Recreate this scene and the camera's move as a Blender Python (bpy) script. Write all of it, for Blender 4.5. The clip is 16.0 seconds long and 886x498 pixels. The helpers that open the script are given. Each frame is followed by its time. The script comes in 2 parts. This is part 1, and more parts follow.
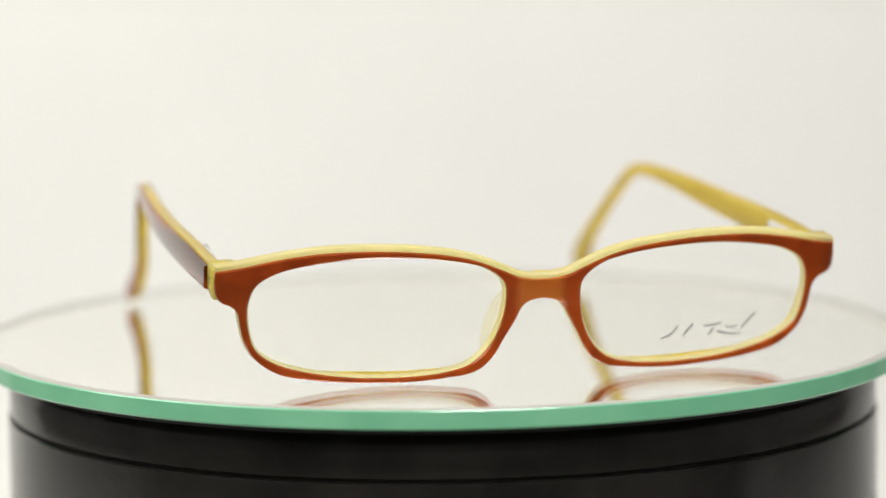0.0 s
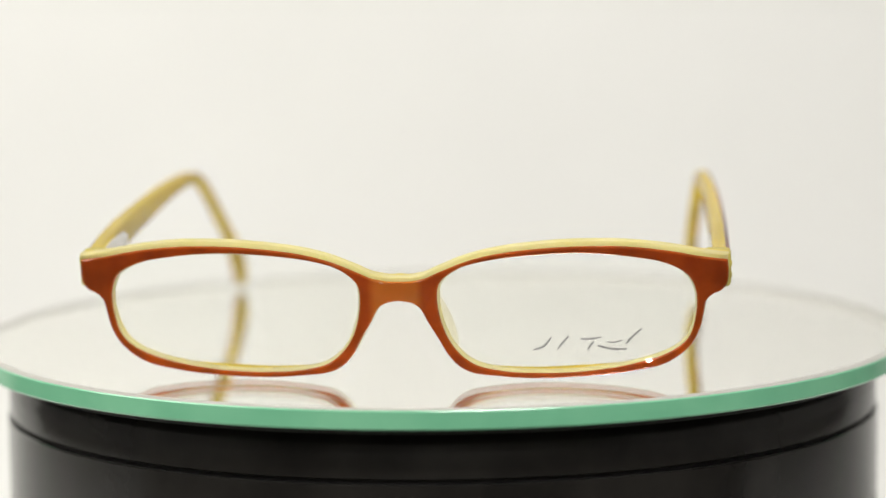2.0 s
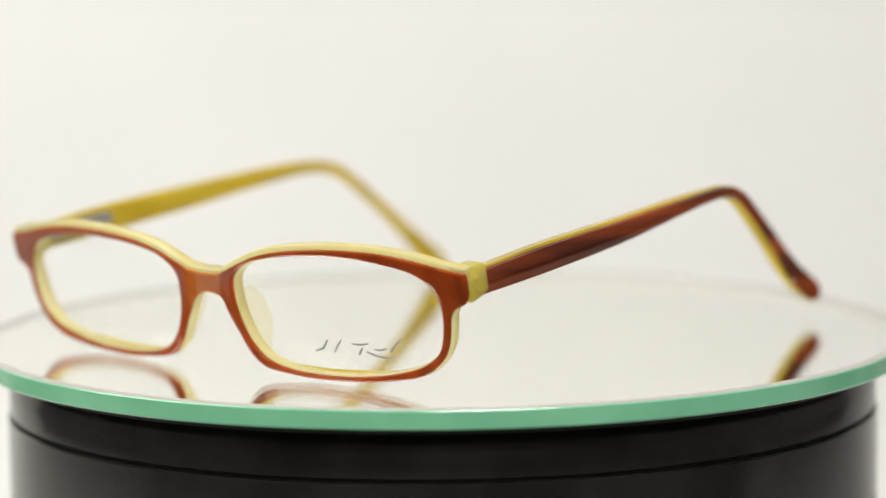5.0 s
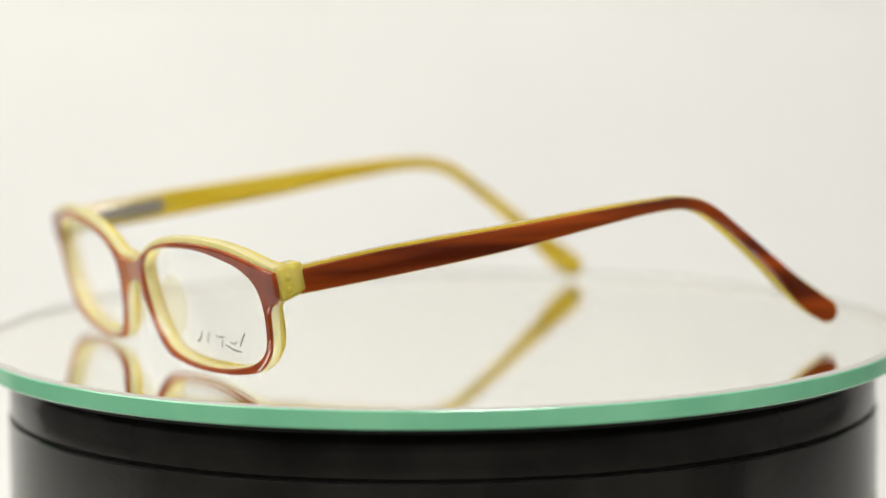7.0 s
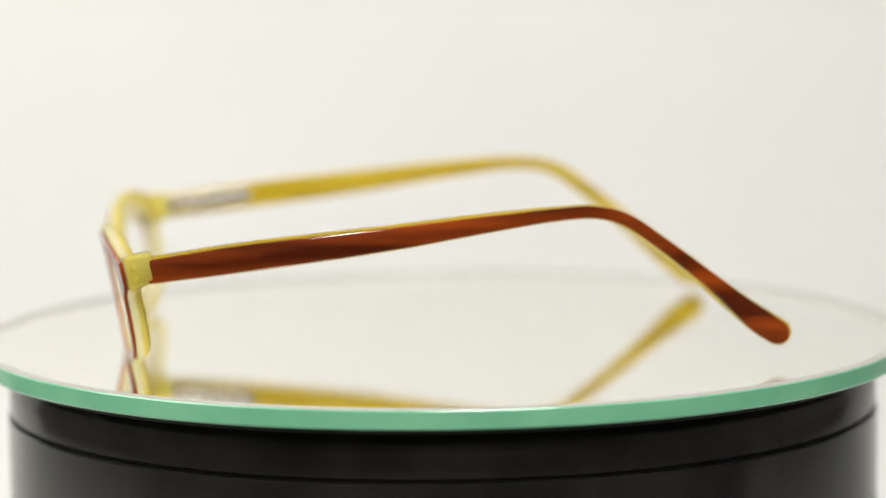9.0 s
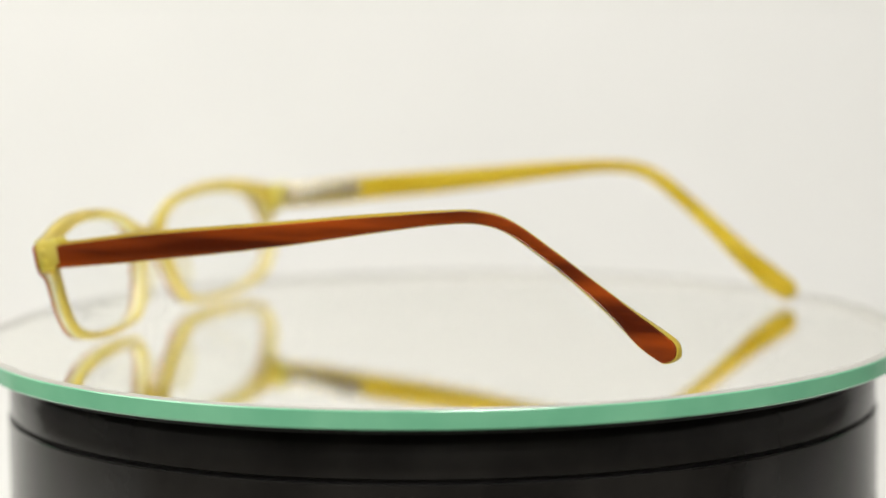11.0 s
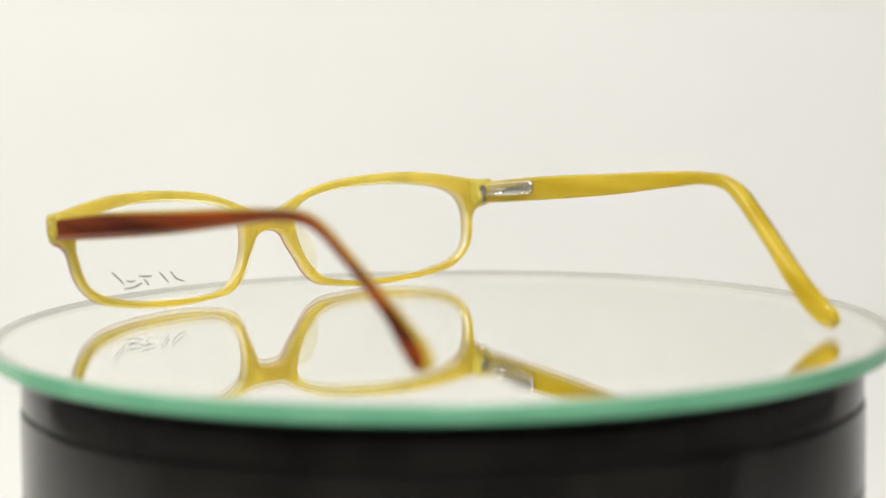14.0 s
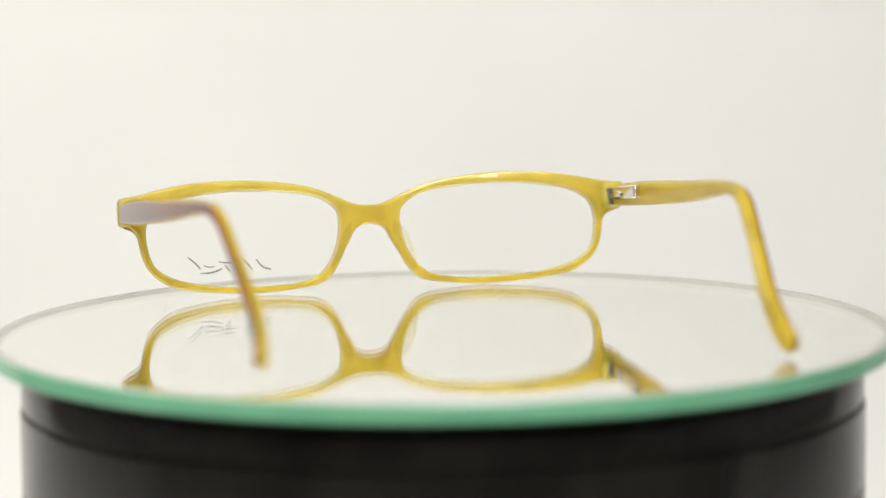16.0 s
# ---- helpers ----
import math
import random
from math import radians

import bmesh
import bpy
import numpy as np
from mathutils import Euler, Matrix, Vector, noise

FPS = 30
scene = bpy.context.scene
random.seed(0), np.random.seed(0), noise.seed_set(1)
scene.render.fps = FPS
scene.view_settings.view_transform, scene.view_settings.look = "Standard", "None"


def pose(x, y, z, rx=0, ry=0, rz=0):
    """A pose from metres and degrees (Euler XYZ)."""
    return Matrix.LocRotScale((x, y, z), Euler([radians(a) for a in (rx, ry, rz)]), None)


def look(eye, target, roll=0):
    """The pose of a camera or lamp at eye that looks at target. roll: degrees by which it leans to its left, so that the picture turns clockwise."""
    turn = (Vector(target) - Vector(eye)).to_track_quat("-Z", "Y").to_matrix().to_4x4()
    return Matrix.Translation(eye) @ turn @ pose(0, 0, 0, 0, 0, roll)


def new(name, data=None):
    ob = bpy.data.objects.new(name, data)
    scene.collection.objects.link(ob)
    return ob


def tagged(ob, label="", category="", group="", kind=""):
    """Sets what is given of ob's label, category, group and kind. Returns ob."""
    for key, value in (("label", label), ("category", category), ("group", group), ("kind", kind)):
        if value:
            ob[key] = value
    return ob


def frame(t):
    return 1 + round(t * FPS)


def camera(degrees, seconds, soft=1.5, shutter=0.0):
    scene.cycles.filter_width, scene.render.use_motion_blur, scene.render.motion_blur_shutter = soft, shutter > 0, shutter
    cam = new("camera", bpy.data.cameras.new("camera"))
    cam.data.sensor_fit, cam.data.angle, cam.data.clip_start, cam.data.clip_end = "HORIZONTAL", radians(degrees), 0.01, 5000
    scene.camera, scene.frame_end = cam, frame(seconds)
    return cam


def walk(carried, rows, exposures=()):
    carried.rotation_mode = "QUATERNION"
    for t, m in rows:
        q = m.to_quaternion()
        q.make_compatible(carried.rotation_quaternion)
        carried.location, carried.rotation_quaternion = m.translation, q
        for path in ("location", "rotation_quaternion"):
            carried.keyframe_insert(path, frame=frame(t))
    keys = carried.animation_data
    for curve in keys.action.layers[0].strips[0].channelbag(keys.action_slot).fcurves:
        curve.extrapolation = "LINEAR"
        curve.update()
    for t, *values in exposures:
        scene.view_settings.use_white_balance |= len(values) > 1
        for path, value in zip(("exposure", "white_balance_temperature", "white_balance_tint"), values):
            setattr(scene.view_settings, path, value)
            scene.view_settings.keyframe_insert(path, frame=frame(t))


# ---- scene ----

# ---------------------------------------------------------------- camera
TOP = 0.260            # height of the mirror plate's upper face over the table
cam = camera(18.596, 16.0, soft=1.5)
EYE = Vector((0.0, -0.6285, TOP + 0.09358))
WAY = Vector((0.000709, 0.99299, -0.118196))


def seat(back):
    eye = EYE - WAY * back
    return look(eye, eye + WAY, -0.680)


def sharp(ahead):
    return Matrix.Translation(EYE + WAY * ahead)


walk(cam, [(0, seat(0)), (13.37, seat(0)), (13.47, seat(0.0025)), (13.68, seat(0.0025)), (13.85, seat(0.0168)), (16, seat(0.0168))])
# the focus lies on the near rim, then is pulled to the far one
FOCUS = new("focus_point")
cam.data.dof.use_dof = True
cam.data.dof.focus_object = FOCUS
cam.data.dof.aperture_fstop = 7.2

# ---------------------------------------------------------------- light
world = bpy.data.worlds.new("world")
scene.world = world
world.use_nodes = True
world.node_tree.nodes["Background"].inputs[0].default_value = (1.0, 0.97, 0.93, 1)
world.node_tree.nodes["Background"].inputs[1].default_value = 0.3
scene.view_settings.exposure = 0.0


def area(name, eye, target, size, watts, colour):
    lamp = bpy.data.lights.new(name, "AREA")
    lamp.shape, lamp.size, lamp.energy, lamp.color = "DISK", size, watts, colour
    new(name, lamp).matrix_world = look(eye, target)


def bulb(name, eye, radius, watts, colour):
    lamp = bpy.data.lights.new(name, "POINT")
    lamp.shadow_soft_size, lamp.energy, lamp.color = radius, watts, colour
    new(name, lamp).location = eye


area("softbox_light", (-0.95, 0.10, TOP + 0.95), (0.0, 0.60, TOP), 0.9, 15.2, (1.0, 0.985, 0.89))
area("softbox_light", (0.15, -0.35, TOP + 1.05), (0.0, 0.05, TOP), 0.36, 8.5, (1.0, 0.972, 0.935))
for x in (-0.17, 0.13):
    for y in (-0.98, -0.62):
        bulb("bulb_light", (x, y, TOP + 0.70), 0.03, 8.6, (1.0, 0.978, 0.93))


# ---------------------------------------------------------------- materials
def material(name):
    m = bpy.data.materials.new(name)
    m.use_nodes = True
    tree = m.node_tree
    return m, tree, tree.nodes["Principled BSDF"], tree.nodes["Material Output"]


def noise_ramp(tree, scale, low, high, detail=4.0, stretch=None):
    """A noise in object space that runs between two colours."""
    coord = tree.nodes.new("ShaderNodeTexCoord")
    tex = tree.nodes.new("ShaderNodeTexNoise")
    tex.inputs["Scale"].default_value, tex.inputs["Detail"].default_value = scale, detail
    source = coord.outputs["Object"]
    if stretch:
        mapping = tree.nodes.new("ShaderNodeMapping")
        mapping.inputs["Scale"].default_value = stretch
        tree.links.new(source, mapping.inputs["Vector"])
        source = mapping.outputs["Vector"]
    tree.links.new(source, tex.inputs["Vector"])
    ramp = tree.nodes.new("ShaderNodeValToRGB")
    ramp.color_ramp.elements[0].position, ramp.color_ramp.elements[1].position = 0.36, 0.64
    ramp.color_ramp.elements[0].color, ramp.color_ramp.elements[1].color = (*low, 1), (*high, 1)
    tree.links.new(tex.outputs["Fac"], ramp.inputs["Fac"])
    return tex, ramp


def bump(tree, bsdf, tex, strength, distance):
    b = tree.nodes.new("ShaderNodeBump")
    b.inputs["Strength"].default_value, b.inputs["Distance"].default_value = strength, distance
    tree.links.new(tex.outputs["Fac"], b.inputs["Height"])
    tree.links.new(b.outputs["Normal"], bsdf.inputs["Normal"])


def acetate(name, low, high, glow, share, rough, scale=260.0, stretch=(1, 0.12, 1), clear=0.0, tint=(1, 1, 1), thin_sheet=False, coat=1.5):
    """Polished cellulose acetate: a glossy skin, light that scatters through, and a clear share that light passes."""
    m, tree, bsdf, out = material(name)
    tex, ramp = noise_ramp(tree, scale, low, high, 5.0, stretch)
    tree.links.new(ramp.outputs["Color"], bsdf.inputs["Base Color"])
    bsdf.inputs["Roughness"].default_value = rough
    bsdf.inputs["IOR"].default_value, bsdf.inputs["Specular IOR Level"].default_value = 1.5, 0.05
    bsdf.inputs["Coat Weight"].default_value, bsdf.inputs["Coat Roughness"].default_value, bsdf.inputs["Coat IOR"].default_value = 1.0, 0.02, coat
    bump(tree, bsdf, tex, 0.04, 0.0002)
    thin = tree.nodes.new("ShaderNodeBsdfTranslucent")
    thin.inputs["Color"].default_value = (*glow, 1)
    mix = tree.nodes.new("ShaderNodeMixShader")
    mix.inputs[0].default_value = share
    tree.links.new(bsdf.outputs[0], mix.inputs[1])
    tree.links.new(thin.outputs[0], mix.inputs[2])
    last = mix
    if clear:
        bend = tree.nodes.new("ShaderNodeBsdfTransparent" if thin_sheet else "ShaderNodeBsdfRefraction")
        bend.inputs["Color"].default_value = (*tint, 1)
        if not thin_sheet:
            bend.inputs["Roughness"].default_value, bend.inputs["IOR"].default_value = 0.22, 1.25
        last = tree.nodes.new("ShaderNodeMixShader")
        last.inputs[0].default_value = clear
        tree.links.new(mix.outputs[0], last.inputs[1])
        tree.links.new(bend.outputs[0], last.inputs[2])
    tree.links.new(last.outputs[0], out.inputs["Surface"])
    return m


def plain(name, low, high, rough, metal=0.0, scale=40.0, bumps=0.0, detail=4.0, stretch=None):
    m, tree, bsdf, out = material(name)
    tex, ramp = noise_ramp(tree, scale, low, high, detail, stretch)
    tree.links.new(ramp.outputs["Color"], bsdf.inputs["Base Color"])
    bsdf.inputs["Roughness"].default_value, bsdf.inputs["Metallic"].default_value = rough, metal
    if bumps:
        bump(tree, bsdf, tex, bumps, 0.0005)
    return m


def lens_glass():
    m, tree, bsdf, out = material("demo_lens")
    clear = tree.nodes.new("ShaderNodeBsdfTransparent")
    clear.inputs[0].default_value = (0.994, 0.997, 0.99, 1)
    gloss = tree.nodes.new("ShaderNodeBsdfGlossy")
    gloss.inputs["Color"].default_value, gloss.inputs["Roughness"].default_value = (1, 1, 1, 1), 0.02
    facing = tree.nodes.new("ShaderNodeLayerWeight")
    power = tree.nodes.new("ShaderNodeMath")
    power.operation, power.inputs[1].default_value = "POWER", 5.0
    fresnel = tree.nodes.new("ShaderNodeMath")
    fresnel.operation, fresnel.inputs[1].default_value, fresnel.inputs[2].default_value = "MULTIPLY_ADD", 0.8, 0.0015
    tree.links.new(facing.outputs["Facing"], power.inputs[0])
    tree.links.new(power.outputs[0], fresnel.inputs[0])
    mix = tree.nodes.new("ShaderNodeMixShader")
    tree.links.new(fresnel.outputs[0], mix.inputs[0])
    tree.links.new(clear.outputs[0], mix.inputs[1])
    tree.links.new(gloss.outputs[0], mix.inputs[2])
    tree.links.new(mix.outputs[0], out.inputs["Surface"])
    return m


def plate_glass():
    m, tree, bsdf, out = material("plate_glass")
    clear = tree.nodes.new("ShaderNodeBsdfTransparent")
    clear.inputs[0].default_value = (1.0, 1.0, 0.985, 1)
    gloss = tree.nodes.new("ShaderNodeBsdfGlossy")
    gloss.inputs["Color"].default_value, gloss.inputs["Roughness"].default_value = (1, 1, 0.985, 1), 0.0
    facing = tree.nodes.new("ShaderNodeLayerWeight")
    power = tree.nodes.new("ShaderNodeMath")
    power.operation, power.inputs[1].default_value = "POWER", 5.0
    fresnel = tree.nodes.new("ShaderNodeMath")
    fresnel.operation, fresnel.inputs[1].default_value, fresnel.inputs[2].default_value = "MULTIPLY_ADD", 0.76, 0.04
    tree.links.new(facing.outputs["Facing"], power.inputs[0])
    tree.links.new(power.outputs[0], fresnel.inputs[0])
    mix = tree.nodes.new("ShaderNodeMixShader")
    tree.links.new(fresnel.outputs[0], mix.inputs[0])
    tree.links.new(clear.outputs[0], mix.inputs[1])
    tree.links.new(gloss.outputs[0], mix.inputs[2])
    tree.links.new(mix.outputs[0], out.inputs["Surface"])
    return m


BROWN = acetate("brown_acetate", (0.18, 0.029, 0.004), (0.29, 0.052, 0.007), (0.80, 0.22, 0.02), 0.32, 0.09, coat=1.5)
BROWN_SIDE = acetate("brown_acetate_grain", (0.055, 0.008, 0.002), (0.27, 0.046, 0.005), (0.55, 0.11, 0.012), 0.14, 0.09, 170.0, (1, 0.075, 1), coat=1.38)
# Yellow sheet's back faces; the brown seen through them is put into the colour.
AMBER = acetate("yellow_over_brown", (0.40, 0.31, 0.025), (0.64, 0.515, 0.07), (0.96, 0.84, 0.30), 0.52, 0.08, 120.0, (1, 1, 1), clear=0.12, tint=(0.97, 0.88, 0.45), coat=1.5)
YELLOW = acetate("yellow_acetate", (0.41, 0.305, 0.015), (0.58, 0.45, 0.045), (0.92, 0.76, 0.20), 0.40, 0.09, clear=0.15, tint=(0.97, 0.88, 0.50))
# The same sheet's walls, painted paler for light coming through thin edges.
CREAM = acetate("pale_yellow_acetate", (0.76, 0.72, 0.38), (0.86, 0.82, 0.54), (0.99, 0.965, 0.74), 0.50, 0.07, clear=0.40, tint=(0.99, 0.98, 0.80), coat=1.9)
PAD = acetate("pale_acetate", (0.60, 0.52, 0.24), (0.70, 0.62, 0.32), (0.92, 0.86, 0.56), 0.5, 0.06, clear=0.945, tint=(0.985, 0.97, 0.89), thin_sheet=True)
END = acetate("clear_yellow_acetate", (0.70, 0.615, 0.08), (0.85, 0.755, 0.19), (0.99, 0.93, 0.45), 0.40, 0.07, clear=0.42, tint=(0.97, 0.93, 0.52))
STEEL = plain("hinge_steel", (0.70, 0.68, 0.64), (0.82, 0.80, 0.76), 0.22, 1.0, 900.0, 0.05)
# Darker steel for the screw, and for shade painted in at the hinge gaps.
STEEL_DARK = plain("screw_gap_steel", (0.22, 0.21, 0.20), (0.34, 0.33, 0.31), 0.34, 1.0, 900.0, 0.05)
LENS = lens_glass()


def bridge_glow(m, colour, half):
    """Paints the bridge's backlit glow, and yellow under the thinner brown, into its colour."""
    tree = m.node_tree
    bsdf = tree.nodes["Principled BSDF"]
    coord, split = tree.nodes.new("ShaderNodeTexCoord"), tree.nodes.new("ShaderNodeSeparateXYZ")
    side, span = tree.nodes.new("ShaderNodeMath"), tree.nodes.new("ShaderNodeMapRange")
    side.operation = "ABSOLUTE"
    span.inputs["From Min"].default_value, span.inputs["From Max"].default_value = half, half * 0.72
    span.inputs["To Max"].default_value = 0.40
    mix = tree.nodes.new("ShaderNodeMixRGB")
    mix.inputs[2].default_value = (*colour, 1)
    source = bsdf.inputs["Base Color"].links[0].from_socket
    tree.links.new(coord.outputs["Object"], split.inputs[0])
    tree.links.new(split.outputs["X"], side.inputs[0])
    tree.links.new(side.outputs[0], span.inputs["Value"])
    tree.links.new(span.outputs[0], mix.inputs[0])
    tree.links.new(source, mix.inputs[1])
    tree.links.new(mix.outputs[0], bsdf.inputs["Base Color"])


bridge_glow(BROWN, (0.62, 0.24, 0.035), 0.0058)
PRINT = plain("lens_print", (0.15, 0.15, 0.15), (0.25, 0.25, 0.245), 0.4, 0.0, 1500.0)
GLASS = plate_glass()
SILVER = plain("mirror_silver", (0.99, 0.985, 0.97), (0.998, 0.993, 0.98), 0.0, 1.0, 12.0)
GREEN = plain("green_glass_edge", (0.15, 0.425, 0.26), (0.185, 0.475, 0.295), 0.14, 0.0, 60.0, 0.02, 3.0)
BLACK = plain("black_lacquer", (0.011, 0.0105, 0.010), (0.020, 0.019, 0.0175), 0.17, 0.0, 55.0, 0.05, 6.0)
ARRIS = plain("ground_glass", (0.27, 0.265, 0.245), (0.33, 0.325, 0.30), 0.4, 0.0, 1500.0)
ARRIS.node_tree.nodes["Principled BSDF"].inputs["Specular IOR Level"].default_value = 0.1
# Blacker and duller than the lacquer, for the groove rings and the backing.
GROOVE = plain("matte_black", (0.004, 0.004, 0.004), (0.009, 0.009, 0.009), 0.7, 0.0, 300.0)
WHITE = plain("wall_paint", (0.42, 0.41, 0.40), (0.47, 0.46, 0.45), 0.8, 0.0, 9.0, 0.01, 5.0)
PAPER = plain("sweep_paper", (0.70, 0.70, 0.69), (0.715, 0.715, 0.705), 0.85, 0.0, 9.0, 0.01, 5.0)
BLACK.node_tree.nodes["Principled BSDF"].inputs["Specular IOR Level"].default_value = 0.3
WALL = plain("room_paint", (0.28, 0.27, 0.26), (0.34, 0.33, 0.31), 0.8, 0.0, 2.0, 0.05)
FLOOR = plain("room_floor", (0.07, 0.055, 0.042), (0.11, 0.085, 0.06), 0.5, 0.0, 6.0, 0.05)


# ---------------------------------------------------------------- helpers for shapes
def part(name, bm, mat, parent=None, label="", smooth=True, angle=35.0):
    me = bpy.data.meshes.new(name)
    bmesh.ops.recalc_face_normals(bm, faces=bm.faces)
    if smooth:
        for e in bm.edges:
            if len(e.link_faces) == 2 and e.calc_face_angle(0.0) > radians(angle):
                e.smooth = False
        for f in bm.faces:
            f.smooth = True
    bm.to_mesh(me)
    bm.free()
    me.materials.append(mat)
    ob = new(name, me)
    ob.parent = parent
    if label:
        tagged(ob, label)
    return ob


def box(bm, x0, x1, y0, y1, z0, z1, bevel=0.0):
    made = bmesh.ops.create_cube(bm, size=1.0)["verts"]
    for v in made:
        v.co = Vector((x0 + (v.co.x + 0.5) * (x1 - x0), y0 + (v.co.y + 0.5) * (y1 - y0), z0 + (v.co.z + 0.5) * (z1 - z0)))
    if bevel:
        edges = list({e for v in made for e in v.link_edges})
        bmesh.ops.bevel(bm, geom=edges, offset=bevel, segments=2, profile=0.5, affect="EDGES")


def lathe(bm, profile, steps=192, closed=False):
    """Turns (radius, height) pairs round the z axis."""
    rings = []
    for r, z in profile:
        if r < 1e-6:
            rings.append([bm.verts.new((0, 0, z))])
        else:
            rings.append([bm.verts.new((r * math.cos(2 * math.pi * i / steps), r * math.sin(2 * math.pi * i / steps), z)) for i in range(steps)])
    pairs = list(zip(rings, rings[1:])) + ([(rings[-1], rings[0])] if closed else [])
    for a, b in pairs:
        for i in range(steps):
            j = (i + 1) % steps
            if len(a) == 1:
                bm.faces.new((a[0], b[i], b[j]))
            elif len(b) == 1:
                bm.faces.new((a[i], a[j], b[0]))
            else:
                bm.faces.new((a[i], a[j], b[j], b[i]))


def spline(points, n, closed=False):
    """Catmull-Rom through the points, n steps a span; tuples of any length."""
    pts = [np.array(p, float) for p in points]
    count = len(pts)
    out = []
    for i in range(count if closed else count - 1):
        if closed:
            p0, p1, p2, p3 = (pts[(i + k) % count] for k in (-1, 0, 1, 2))
        else:
            p0, p1, p2, p3 = pts[max(i - 1, 0)], pts[i], pts[i + 1], pts[min(i + 2, count - 1)]
        d1, d2, d3 = (max(np.linalg.norm(b - a), 1e-6) ** 0.5 for a, b in ((p0, p1), (p1, p2), (p2, p3)))
        m1 = (p2 - p1) + d2 * ((p1 - p0) / d1 - (p2 - p0) / (d1 + d2)) if np.linalg.norm(p1 - p0) > 1e-6 else p2 - p1
        m2 = (p2 - p1) + d2 * ((p3 - p2) / d3 - (p3 - p1) / (d2 + d3)) if np.linalg.norm(p3 - p2) > 1e-6 else p2 - p1
        for k in range(n):
            t = k / n
            out.append((2 * t ** 3 - 3 * t ** 2 + 1) * p1 + (t ** 3 - 2 * t ** 2 + t) * m1 + (3 * t ** 2 - 2 * t ** 3) * p2 + (t ** 3 - t ** 2) * m2)
    if not closed:
        out.append(pts[-1])
    return out


# ---------------------------------------------------------------- setting
def backdrop():
    """A white paper sweep: table top, curve and rise in one sheet."""
    bm = bmesh.new()
    line = [(-0.22, 0.0), (0.80, 0.0)]
    for i in range(1, 17):
        a = math.pi / 2 * i / 16
        line.append((0.80 + 0.12 * math.sin(a), 0.12 - 0.12 * math.cos(a)))
    line.append((0.92, 1.7))
    loop = line + [(y + 0.004, z - 0.004) for y, z in reversed(line)]
    rows = [[bm.verts.new((x, y, z)) for y, z in loop] for x in np.linspace(-1.3, 1.3, 14)]
    for a, b in zip(rows, rows[1:]):
        for i in range(len(loop)):
            k = (i + 1) % len(loop)
            bm.faces.new((a[i], a[k], b[k], b[i]))
    tagged(part("backdrop", bm, PAPER), "seamless white paper sweep behind the turntable", "backdrop", kind="structure")


# Unseen shell added round the set; its tones steer bounce and reflections.
def room():
    def slab(name, dims, mat, label, category):
        bm = bmesh.new()
        box(bm, *dims)
        tagged(part(name, bm, mat, smooth=False), label, category, kind="structure")

    # Dark floor added so the frame's leaning face reflects something dark.
    slab("floor", (-2.0, 2.0, -2.4, 1.6, -0.106, -0.006), FLOOR, "unseen dark brown floor added under the paper sweep for dark reflections", "floor")
    slab("ceiling", (-2.0, 2.0, -2.4, 1.6, 1.90, 2.00), WHITE, "unseen pale grey ceiling added over the set", "ceiling")
    slab("wall_north", (-2.0, 2.0, 1.5, 1.6, -0.006, 1.90), WHITE, "unseen pale grey wall added behind the paper sweep", "wall")
    slab("wall_south", (-2.0, 2.0, -2.4, -2.3, -0.006, 1.90), WALL, "unseen grey wall added on the camera side", "wall")
    slab("wall_west", (-2.0, -1.9, -2.3, 1.5, -0.006, 1.90), WHITE, "unseen pale grey wall added at the side", "wall")
    slab("wall_east", (1.9, 2.0, -2.3, 1.5, -0.006, 1.90), WHITE, "unseen pale grey wall added at the side", "wall")


# ---------------------------------------------------------------- turntable and plate
PLATE_R, PLATE_T = 0.1079, 0.0042


def turntable():
    base = tagged(new("turntable"), "glossy black round display turntable with fine grooves on white paper", "turntable")
    deck = TOP - PLATE_T - 0.0014
    bm = bmesh.new()
    lathe(bm, [(0, deck), (0.0970, deck), (0.0986, deck - 0.0005), (0.0997, deck - 0.0016), (0.1004, deck - 0.0032), (0.1007, deck - 0.0052), (0.1007, TOP - 0.0153),
               (0.1004, TOP - 0.0156), (0, TOP - 0.0156)])
    part("upper_ring", bm, BLACK, base, "glossy black upper band")
    bm = bmesh.new()
    lathe(bm, [(0, TOP - 0.0156), (0.0996, TOP - 0.0156), (0.0996, TOP - 0.0164), (0, TOP - 0.0164)])
    part("groove", bm, GROOVE, base)
    bm = bmesh.new()
    lathe(bm, [(0, TOP - 0.0164), (0.1007, TOP - 0.0164), (0.1011, TOP - 0.0167), (0.1011, TOP - 0.0355), (0.1007, TOP - 0.0358), (0, TOP - 0.0358)])
    part("drum", bm, BLACK, base, "glossy black side of the drum")
    bm = bmesh.new()
    lathe(bm, [(0, TOP - 0.0358), (0.0999, TOP - 0.0358), (0.0999, TOP - 0.0366), (0, TOP - 0.0366)])
    part("groove", bm, GROOVE, base)
    bm = bmesh.new()
    lathe(bm, [(0, TOP - 0.0366), (0.1007, TOP - 0.0366), (0.1011, TOP - 0.0369), (0.1011, 0.004), (0.0990, 0.0), (0, 0.0)])
    part("foot_ring", bm, BLACK, base)
    return base


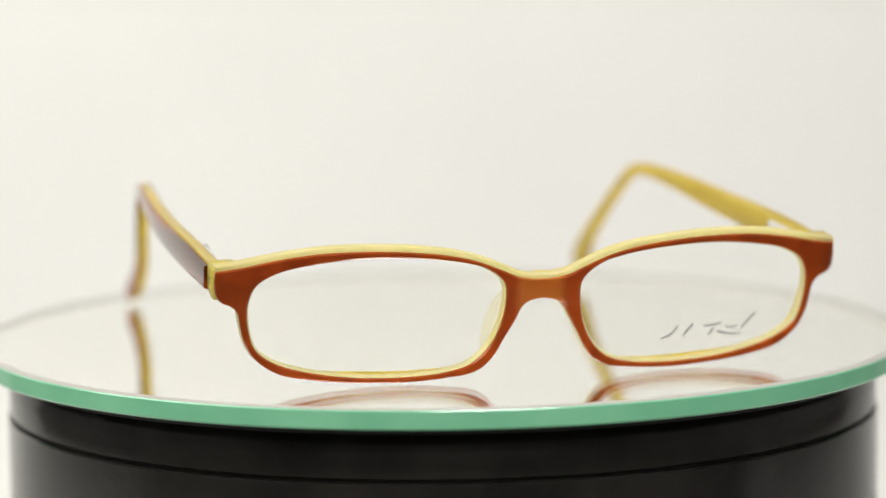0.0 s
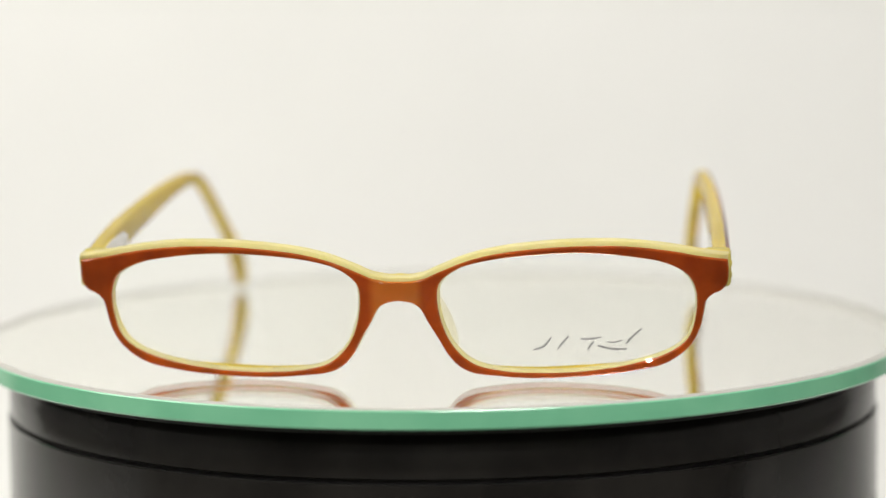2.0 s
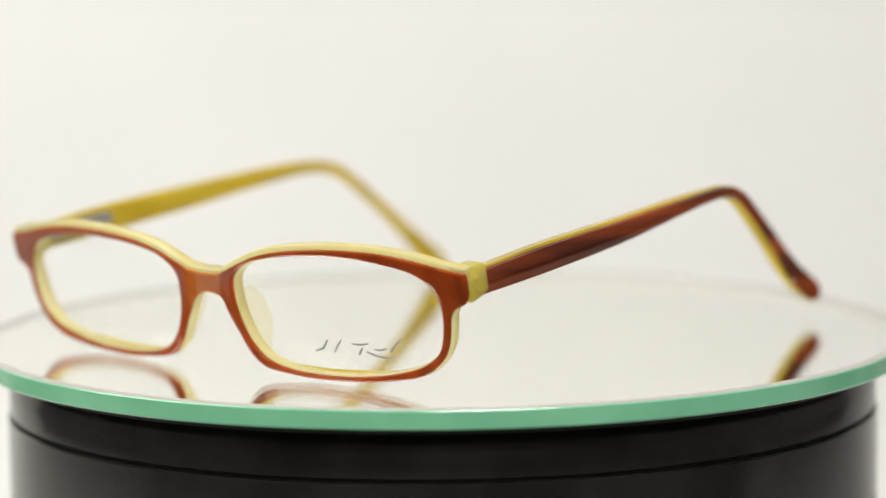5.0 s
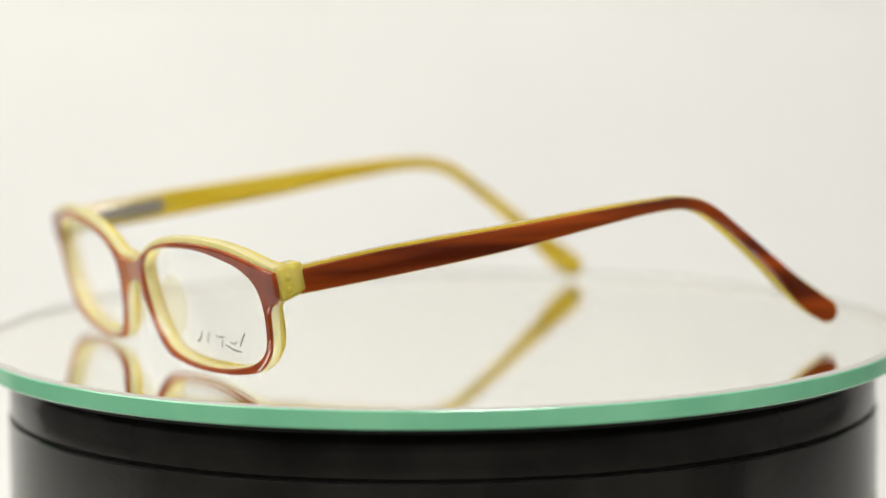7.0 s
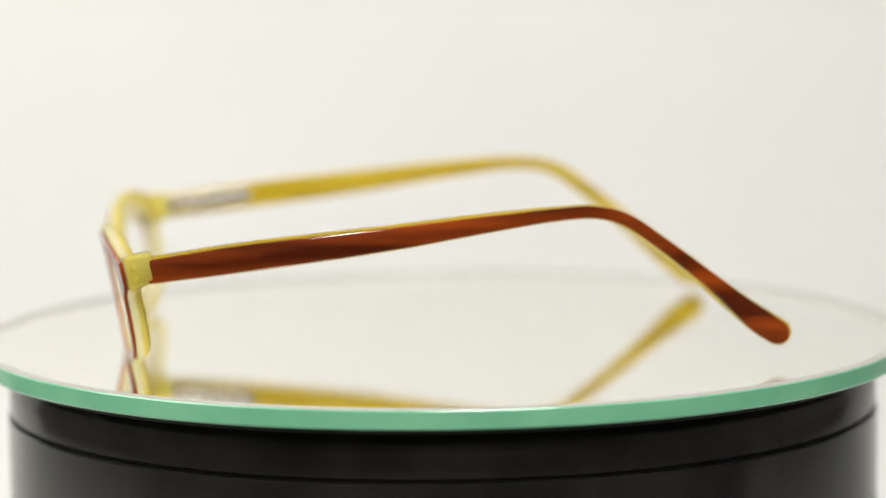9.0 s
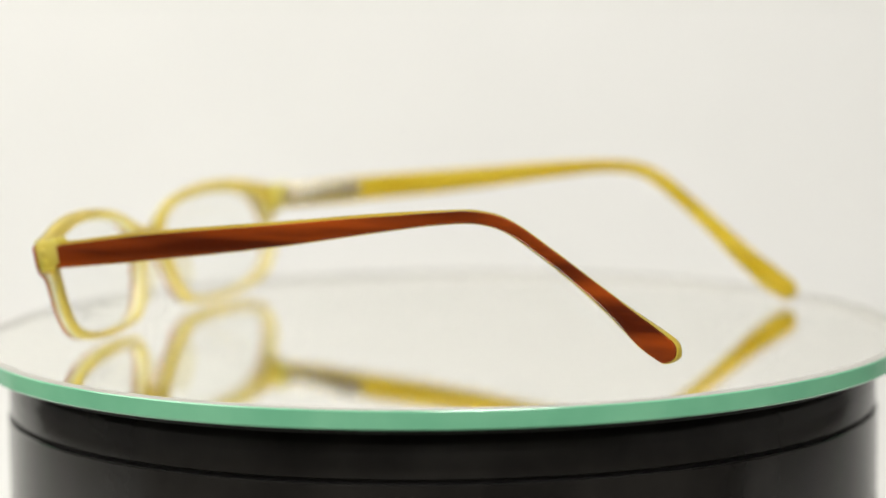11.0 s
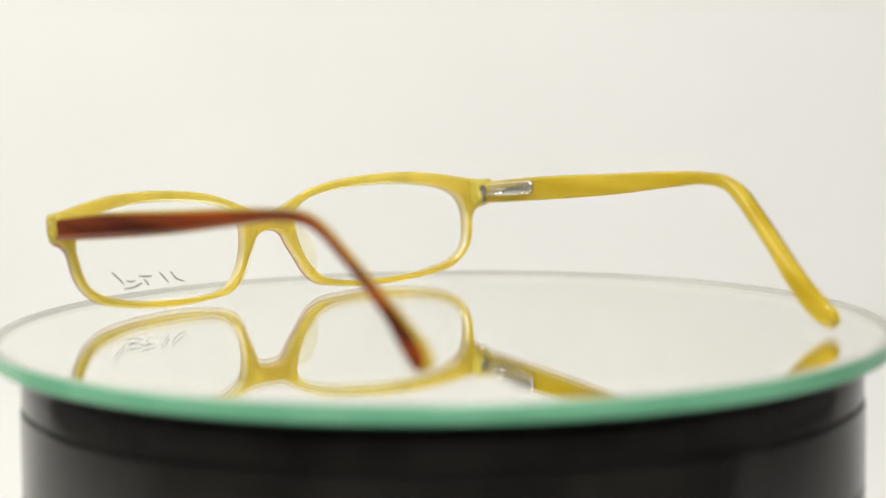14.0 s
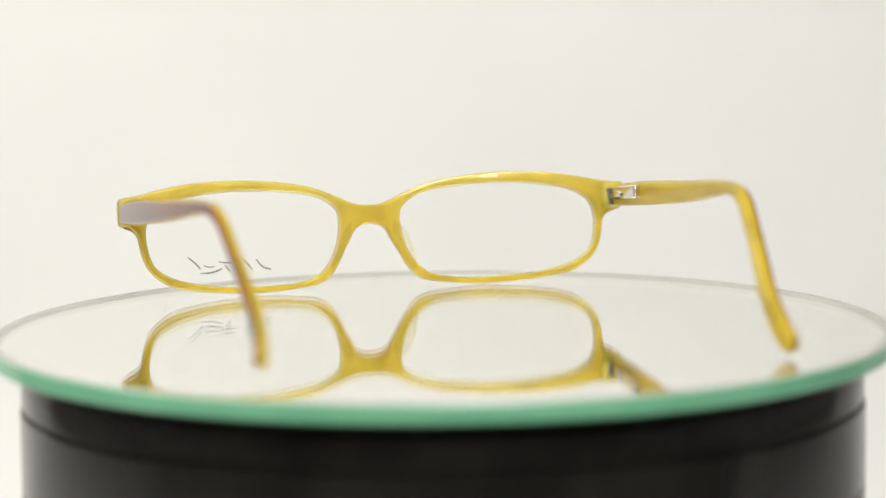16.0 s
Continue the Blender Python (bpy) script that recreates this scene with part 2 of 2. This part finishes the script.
def mirror_plate():
    """Float glass with a silvered underside; its cut edge shows green."""
    plate = tagged(new("mirror_plate"), "round mirror glass plate with a polished green edge", "mirror")
    plate.location = (0, 0, TOP)
    r, t = PLATE_R, PLATE_T
    bm = bmesh.new()
    lathe(bm, [(0, 0), (r - 0.0024, 0)])
    part("glass", bm, GLASS, plate, "clear glass upper face").visible_shadow = False
    bm = bmesh.new()
    lathe(bm, [(0, -0.0006), (r - 0.0025, -0.0006), (r - 0.0025, -0.0014), (0, -0.0014)])
    part("silvering", bm, SILVER, plate, "bright silver mirror layer")
    bm = bmesh.new()
    lathe(bm, [(r - 0.0002, -0.0002), (r, -0.0004), (r, -t + 0.0004), (r - 0.0004, -t), (r - 0.0030, -t), (r - 0.0030, -t + 0.0005), (r - 0.0004, -t + 0.0005), (r - 0.0004, -0.0003)], closed=True)
    part("edge", bm, GREEN, plate, "polished green glass edge")
    bm = bmesh.new()
    lathe(bm, [(r - 0.0024, 0), (r - 0.0003, -0.0001), (r - 0.0002, -0.00018), (r - 0.0004, -0.0003), (r - 0.0006, -0.0016), (r - 0.0024, -0.0016)], closed=True)
    part("arris", bm, ARRIS, plate, "ground grey upper arris of the glass")
    bm = bmesh.new()
    lathe(bm, [(0, -t), (r - 0.0035, -t), (r - 0.0035, -t - 0.0014), (0, -t - 0.0014)])
    part("backing", bm, GROOVE, plate, "black backing under the mirror")
    return plate


# ---------------------------------------------------------------- eyeglasses (millimetres, turned into metres by MM)
MM = 0.001
# half outline of the front, from under the bridge round the end piece to the bridge's top
OUTER = [(0, 16.6), (2.7, 16), (4.4, 14.8), (5.8, 12.3), (8, 8.5), (9.8, 5.19), (12.1, 2.55), (14.8, 1.15), (20, 0.35), (28, -0.35), (38, -0.25), (47, 0.45),
         (55, 2.1), (59.7, 5.51), (61.6, 8.89), (62.4, 12.2), (63, 14.9), (64.4, 16.4), (66.3, 17.2), (67.3, 18.6), (67.6, 21.2), (67.4, 23.5)]
OUTER_TOP = [(67.4, 23.5), (61.9, 24.49), (55.5, 25.95), (47, 27.25), (38.5, 27.65), (30, 27.45), (20.5, 26.48), (14.2, 25), (8.6, 22.8), (5.2, 21.3), (2.5, 20.6), (0, 20.5)]
INNER = [(8, 17.17), (8.6, 20.44), (12.4, 23.5), (17.5, 25), (27, 26.1), (38.3, 26.25), (48, 25.1), (55, 23.4), (59.3, 20.7), (60.9, 17.17), (60.8, 11.8),
         (59.2, 7.12), (55.5, 4.31), (48.5, 2.2), (38.3, 0.85), (28, 0.75), (20.5, 1.45), (15, 3.06), (11.2, 6.6), (9, 11.1)]
CENTRE = np.array((34.5, 14.4))
OFF = 0.6              # the glasses lie a little off the plate's middle
LEAN = radians(11.0)   # the front leans forward at the top


def leant(x, y, z):
    """From the front's own plane to the glasses' space, in metres."""
    c, s = math.cos(LEAN), math.sin(LEAN)
    x *= 1.008 if x < 0 else 1.0
    y, z = y + 76.5 + 0.012 * x, z * 1.014 - 14.0
    return ((x + OFF) * MM, (y * c - z * s - 76.5) * MM, (14.15 + z * c + y * s) * MM)


def face_y(x):
    """The front's bowed outer face, with a shallow saddle at the bridge."""
    return -76.5 + 0.00142 * x ** 2 + 0.85 * math.exp(-(x / 4.9) ** 6)


def ring_at(loop, way):
    """Where the ray from the lens's centre along way leaves the closed loop."""
    best = 0.0
    for a, b in zip(loop, loop[1:] + loop[:1]):
        d = b - a
        det = way[0] * -d[1] + way[1] * d[0]
        if abs(det) < 1e-9:
            continue
        q = a - CENTRE
        s = (q[0] * -d[1] + q[1] * d[0]) / det
        u = (way[0] * q[1] - way[1] * q[0]) / det
        if s > 0 and -1e-6 <= u <= 1 + 1e-6:
            best = max(best, s)
    return CENTRE + way * best


def front_layer(y0, y1, inset, grow, lead, trail, rise=0.0):
    """One sheet of the front between two depths; inset narrows the opening, grow widens the outline, rise lifts the upper outline; lead and trail round its edges."""
    under = spline(OUTER, 7)[:-1]
    low, outer = len(under), under + spline(OUTER_TOP, 7)
    inner = spline(INNER, 8, True)
    seam = [np.array((0.0, z)) for z in (19.9, 18.8, 17.7)]
    loop = outer + seam
    bm = bmesh.new()
    for side in (1, -1):
        rings = []
        for k, p in enumerate(loop):
            way = p - CENTRE
            way = way / np.linalg.norm(way)
            q = ring_at(inner, way)
            q = q - way * inset
            o = p if p[0] < 1e-6 else p + way * grow
            free = 0.0 if p[0] < 1e-6 else 1.0
            if k >= low or p[0] > 40:
                o = o + np.array((0.0, rise * min(max((o[1] - 13.0) / 9.0, 0.0), 1.0)))
            lip = min(lead, 0.45)
            a, b = q + way * lip * 0.8, o - way * lead * free
            d, e = o - way * trail * free, q + way * trail * 0.8
            steps = (0.12, 0.25, 0.37, 0.5, 0.62, 0.75, 0.88)
            prof = [(q, y1 - trail), (q, y0 + lip), (q + way * lip * 0.25, y0 + lip * 0.3), (a, y0)] + [(a + (b - a) * f, y0) for f in steps]
            prof += [(b, y0), (o - way * lead * 0.3 * free, y0 + lead * 0.3), (o, y0 + lead), (o, y1 - trail), (o - way * trail * 0.3 * free, y1 - trail * 0.3), (d, y1)]
            prof += [(d + (e - d) * f, y1) for f in steps] + [(e, y1), (q + way * trail * 0.25, y1 - trail * 0.3)]
            rings.append([bm.verts.new(leant(side * c[0], face_y(c[0]) + y, c[1])) for c, y in prof])
        n, across = len(rings), len(prof)
        for i in range(n):
            a, b = rings[i], rings[(i + 1) % n]
            inside = loop[i][0] < 1e-6 and loop[(i + 1) % n][0] < 1e-6
            for j in range(across):
                if inside and 11 <= j <= 15:
                    continue
                bm.faces.new((a[j], a[(j + 1) % across], b[(j + 1) % across], b[j])).material_index = int(14 <= j <= 24)
    bmesh.ops.remove_doubles(bm, verts=bm.verts, dist=2e-6)
    return bm


def lug(side):
    """The end piece's block that reaches back to the temple."""
    bm = bmesh.new()
    box(bm, 62.4, 68.0, -69.15, -63.2, 17.2, 24.5)
    for v in bm.verts:
        if v.co.y > -66:
            v.co.z -= 0.1 if v.co.z > 20 else -1.0
    bmesh.ops.bevel(bm, geom=bm.edges[:], offset=1.0, segments=4, profile=0.5, affect="EDGES")
    for v in bm.verts:
        v.co = Vector(leant(v.co.x * side, v.co.y, v.co.z))
    return bm


def lens(side):
    """A thin bowed demo lens set in the groove of the rim."""
    inner = spline(INNER, 5, True)
    bm = bmesh.new()
    layers = []
    for depth in (2.0, 3.4):
        rings = []
        for f in (1.012, 0.8, 0.55, 0.28):
            rings.append([bm.verts.new(leant(side * c[0], -76.5 + 0.00142 * c[0] ** 2 + depth - 0.9 * (1 - f * f), c[1])) for c in (CENTRE + (p - CENTRE) * f for p in inner)])
        mid = bm.verts.new(leant(side * CENTRE[0], -76.5 + 0.00142 * CENTRE[0] ** 2 + depth - 0.9, CENTRE[1]))
        n = len(inner)
        for a, b in zip(rings, rings[1:]):
            for i in range(n):
                bm.faces.new((a[i], a[(i + 1) % n], b[(i + 1) % n], b[i]))
        for i in range(n):
            bm.faces.new((rings[-1][i], rings[-1][(i + 1) % n], mid))
        layers.append(rings[0])
    n = len(inner)
    for i in range(n):
        bm.faces.new((layers[0][i], layers[0][(i + 1) % n], layers[1][(i + 1) % n], layers[1][i]))
    return bm


def lens_y(x, z):
    f = min(1.0, math.hypot((x - CENTRE[0]) / 26.5, (z - CENTRE[1]) / 12.5))
    return -76.5 + 0.00142 * x ** 2 + 2.0 - 0.9 * (1 - f * f) - 0.05


def stroke(points, width):
    """A thin printed bar along a few points on the lens."""
    line = spline(points, 6)
    bm = bmesh.new()
    rows = []
    for i, p in enumerate(line):
        d = line[min(i + 1, len(line) - 1)] - line[max(i - 1, 0)]
        d = np.array((-d[1], d[0])) / max(np.linalg.norm(d), 1e-6)
        w = width * (0.55 + 0.45 * math.sin(math.pi * (0.12 + 0.8 * i / (len(line) - 1))))
        rows.append([bm.verts.new(leant(q[0], lens_y(q[0], q[1]) + dy, q[1] - 0.6)) for q, dy in ((p + d * w / 2, 0.0), (p - d * w / 2, 0.0), (p - d * w / 2, 0.03), (p + d * w / 2, 0.03))])
    for a, b in zip(rows, rows[1:]):
        for j in range(4):
            bm.faces.new((a[j], a[(j + 1) % 4], b[(j + 1) % 4], b[j]))
    bm.faces.new(rows[0])
    bm.faces.new(rows[-1])
    return bm


# centre line of a temple: distance back, height, half height
TEMPLE = [(-65.3, 22.95, 2.85), (-45, 25.3, 3.15), (-16, 28.3, 2.75), (8, 31.2, 2.02), (21, 32.45, 1.55), (28.8, 32.6, 1.48), (34.7, 31.05, 1.5), (43.9, 24.8, 1.52), (52.4, 18.15, 1.75), (59.3, 12.45, 2.3), (64.8, 8.2, 2.88), (68.8, 5.65, 2.8)]


def temple_x(y, root, tip, bow, flare):
    """The temple's middle: bowed out, narrowing behind the ear, its very tip flared outwards again."""
    s = (y + 65.3) / 133.3
    return root + (tip - root) * s + bow * math.sin(math.pi * min(max(s, 0), 1)) + flare * max(0.0, (y - 56.0) / 14.0) ** 1.6


def temple_layer(side, x0, x1, line_up, drop, lift, soft0, soft1, trim=0.0, crest=0.0):
    """A sheet of a temple between two depths across it; soft rounds its inner and outer edges."""
    line = spline(TEMPLE, 8)
    span = [0.0]
    for a, b in zip(line, line[1:]):
        span.append(span[-1] + np.linalg.norm(b[:2] - a[:2]))
    path = []
    for i, p in enumerate(line):
        d = line[min(i + 1, len(line) - 1)][:2] - line[max(i - 1, 0)][:2]
        path.append((p[:2], d / np.linalg.norm(d), p[2]))
    end, way, h = path[-1]
    for a in (20, 40, 58, 74, 86):
        path.append((end + way * (h - trim) * math.sin(radians(a)), way, h * math.cos(radians(a))))
    bm = bmesh.new()
    rings = []
    for c, d, h in path:
        up, h = np.array((-d[1], d[0])), max(h - trim, h * 0.55)
        s = (c[0] + 65.3) / 133.3
        slim = 1.0 - 0.10 * s - 0.16 * min(max((c[0] - 18) / 16, 0), 1)
        mid = temple_x(c[0], *line_up)
        turn = 0.42 * min(max((c[0] - 24) / 12, 0), 1) * min(max((64 - c[0]) / 8, -0.5), 1)
        s0, s1 = min(soft0, h * 0.6), min(soft1, h * 0.6)
        prof = [(x0, -h + s0), (x0 + s0 * 0.4, -h + s0 * 0.3), (x0 + s0, -h), (x1 - s1, -h), (x1 - s1 * 0.3, -h + s1 * 0.3), (x1, -h + s1),
                (x1, h - s1), (x1 - s1 * 0.3, h - s1 * 0.3), (x1 - s1, h), (x0 + s0, h), (x0 + s0 * 0.4, h - s0 * 0.3), (x0, h - s0)]
        ring = []
        for dx, dh in prof:
            yz = c + up * (dh - crest * (dh > 0) * min(max((24 - c[0]) / 12, 0), 1))
            fall = drop * max(0.0, (c[0] - 20) / 48.0) + lift * min(1.0, (c[0] + 65.3) / 95.0)
            ring.append(bm.verts.new(((side * (mid + dx * slim) + OFF) * MM, (yz[0] + dx * turn) * MM, (yz[1] + fall + 0.4) * MM)))
        rings.append(ring)
    n = len(prof)
    for a, b in zip(rings, rings[1:]):
        for j in range(n):
            bm.faces.new((a[j], a[(j + 1) % n], b[(j + 1) % n], b[j]))
    bm.faces.new(rings[0])
    bm.faces.new(rings[-1])
    return bm


def nose_pad(side):
    bm = bmesh.new()
    bmesh.ops.create_uvsphere(bm, u_segments=24, v_segments=14, radius=1.0)
    turn = Euler((0, radians(-24), radians(-30))).to_matrix()
    for v in bm.verts:
        p = turn @ Vector((v.co.x * 0.7, v.co.y * 3.1, v.co.z * 7.0))
        v.co = Vector(leant(side * (8.6 + p.x), -71.0 + p.y, 10.2 + p.z))
    return bm


def cylinder(bm, centre, axis, radius, length, steps=20):
    made = bmesh.ops.create_cone(bm, cap_ends=True, segments=steps, radius1=radius, radius2=radius, depth=length)["verts"]
    turn = Vector(axis).to_track_quat("Z", "Y").to_matrix()
    for v in made:
        v.co = turn @ v.co + Vector(centre)


def hinge(side, temple, lift):
    """Spring hinge: a sleeve let into the temple, three knuckles and a screw."""
    def scaled(bm):
        for v in bm.verts:
            v.co = Vector(((v.co.x + (0 if side > 0 else 1.7)) * side + OFF, v.co.y, v.co.z)) * MM
        return bm

    bm = bmesh.new()
    box(bm, 63.4, 65.3, -65.4, -45.6, -1.75, 1.75)
    for v in bm.verts:
        v.co.z += 24.3 + (v.co.y + 62) * 0.115
        if v.co.x < 64:
            v.co.x -= (v.co.y + 62) * 0.045
        else:
            v.co.x -= (v.co.y + 62) * 0.03
    bmesh.ops.bevel(bm, geom=bm.edges[:], offset=0.45, segments=3, profile=0.5, affect="EDGES")
    sleeve = part("hinge_sleeve", scaled(bm), STEEL, temple, "polished steel spring hinge sleeve")
    bm = bmesh.new()
    bmesh.ops.create_uvsphere(bm, u_segments=16, v_segments=10, radius=1.0)
    for v in bm.verts:
        v.co = Vector((63.05 + v.co.x * 0.35, -45.3 + v.co.y * 0.8, 26.2 + v.co.z * 1.3))
    part("sleeve_end", scaled(bm), STEEL, sleeve, "domed steel end of the sleeve")
    bm = bmesh.new()
    box(bm, 62.7, 64.3, -65.9, -57.0, 22.3, 25.3)
    for v in bm.verts:
        if v.co.y > -60:
            v.co.z = 24.35 + (v.co.z - 23.8) * 0.35
    bmesh.ops.bevel(bm, geom=bm.edges[:], offset=0.3, segments=2, profile=0.5, affect="EDGES")
    part("hinge_leaf", scaled(bm), STEEL, sleeve)
    # The outer knuckles' dark steel paints in the shade of the hinge's gaps.
    for z, tall in ((21.6, 1.0), (23.1, 1.5), (24.6, 1.0)):
        bm = bmesh.new()
        cylinder(bm, (62.9, -66.2, z), (0, 0, 1), 1.15, tall)
        bmesh.ops.bevel(bm, geom=[e for e in bm.edges if abs(e.verts[0].co.z - e.verts[1].co.z) < 1e-5], offset=0.15, segments=1, affect="EDGES")
        part("knuckle", scaled(bm), STEEL if tall > 1.2 else STEEL_DARK, sleeve)
    bm = bmesh.new()
    cylinder(bm, (62.9, -66.2, 23.1), (0, 0, 1), 0.6, 4.5)
    part("screw", scaled(bm), STEEL_DARK, sleeve)


def eyeglasses():
    pair = tagged(new("eyeglasses"), "brown and yellow acetate eyeglasses with open temples on a mirror plate", "eyeglasses")
    pair.location = (0, 0, TOP)
    rim = part("front_frame", front_layer(0.0, 0.75, 0.0, 0.0, 0.55, 0.01), BROWN, pair, "glossy reddish brown acetate face of the frame")
    rim.data.materials.append(BROWN)
    back = part("back_layer", front_layer(0.77, 4.0, 0.38, 0.2, 0.8, 1.6, 1.0), CREAM, pair, "translucent yellow acetate back of the frame")
    # One sheet, two colours: back faces take AMBER for the brown showing through.
    back.data.materials.append(AMBER)
    for side in (1, -1):
        end = part("end_piece", lug(side), END, back, "clear yellow acetate end block")
        for z in (19.6, 22.0):
            bm = bmesh.new()
            bmesh.ops.create_uvsphere(bm, u_segments=16, v_segments=10, radius=0.75)
            for v in bm.verts:
                v.co = Vector(leant((v.co.x * 0.4 + 67.95) * side, v.co.y - 67.2, v.co.z + z))
            part("rivet", bm, END, end)
        pane = part("lens", lens(side), LENS, pair, "clear demo lens")
        pane.visible_shadow = False
        part("nose_pad", nose_pad(side), PAD, pair, "pale translucent nose pad")
        line_up, drop, lift = ((66.1, 54.4, 2.0, 2.6), 0.0, 0.2) if side > 0 else ((67.2, 60.2, 4.4, 2.4), -2.4, 0.2)
        temple = part("temple", temple_layer(side, -2.0, 0.85, line_up, drop, lift, 0.8, 0.0), YELLOW, pair, "yellow acetate temple with a brown outer layer")
        part("temple_face", temple_layer(side, 0.87, 1.85, line_up, drop, lift, 0.0, 0.5, 0.22, 0.32), BROWN_SIDE, temple, "streaked reddish brown acetate outer layer")
        hinge(side, temple, lift)
        if side > 0:
            for points, width in (([(27.4, 6.1), (29.6, 6.9), (31.2, 8.9)], 0.5), ([(32.4, 6.1), (33.4, 7.5), (34.8, 9.0)], 0.5), ([(37.2, 8.3), (39.2, 8.2), (41.4, 8.5)], 0.45),
                                  ([(38.6, 5.9), (39.2, 6.8), (39.9, 7.6)], 0.5), ([(40.6, 6.7), (43.4, 5.8), (46.6, 5.6)], 0.5), ([(42.6, 7.4), (44.2, 7.2), (45.6, 7.7)], 0.4),
                                  ([(46.4, 6.7), (47.8, 8.3), (49.8, 10.0)], 0.5)):
                part("printed_mark", stroke(points, width * 0.95), PRINT, pane, "thin grey printed bar")
    return pair


backdrop()
room()
turntable()
PLATE = mirror_plate()
GLASSES = eyeglasses()


def motions():
    """The plate and the glasses on it turn at an even pace; the focus is pulled once."""
    rows = [(t / 2, pose(0, 0, TOP, 0, 0, -11.325 * (t / 2 - 1.3707))) for t in range(33)]
    walk(PLATE, rows)
    walk(GLASSES, rows)
    walk(FOCUS, [(0, sharp(0.553)), (13.37, sharp(0.553)), (13.47, sharp(0.575)), (13.68, sharp(0.575)), (13.8, sharp(0.690)), (16, sharp(0.690))])


motions()
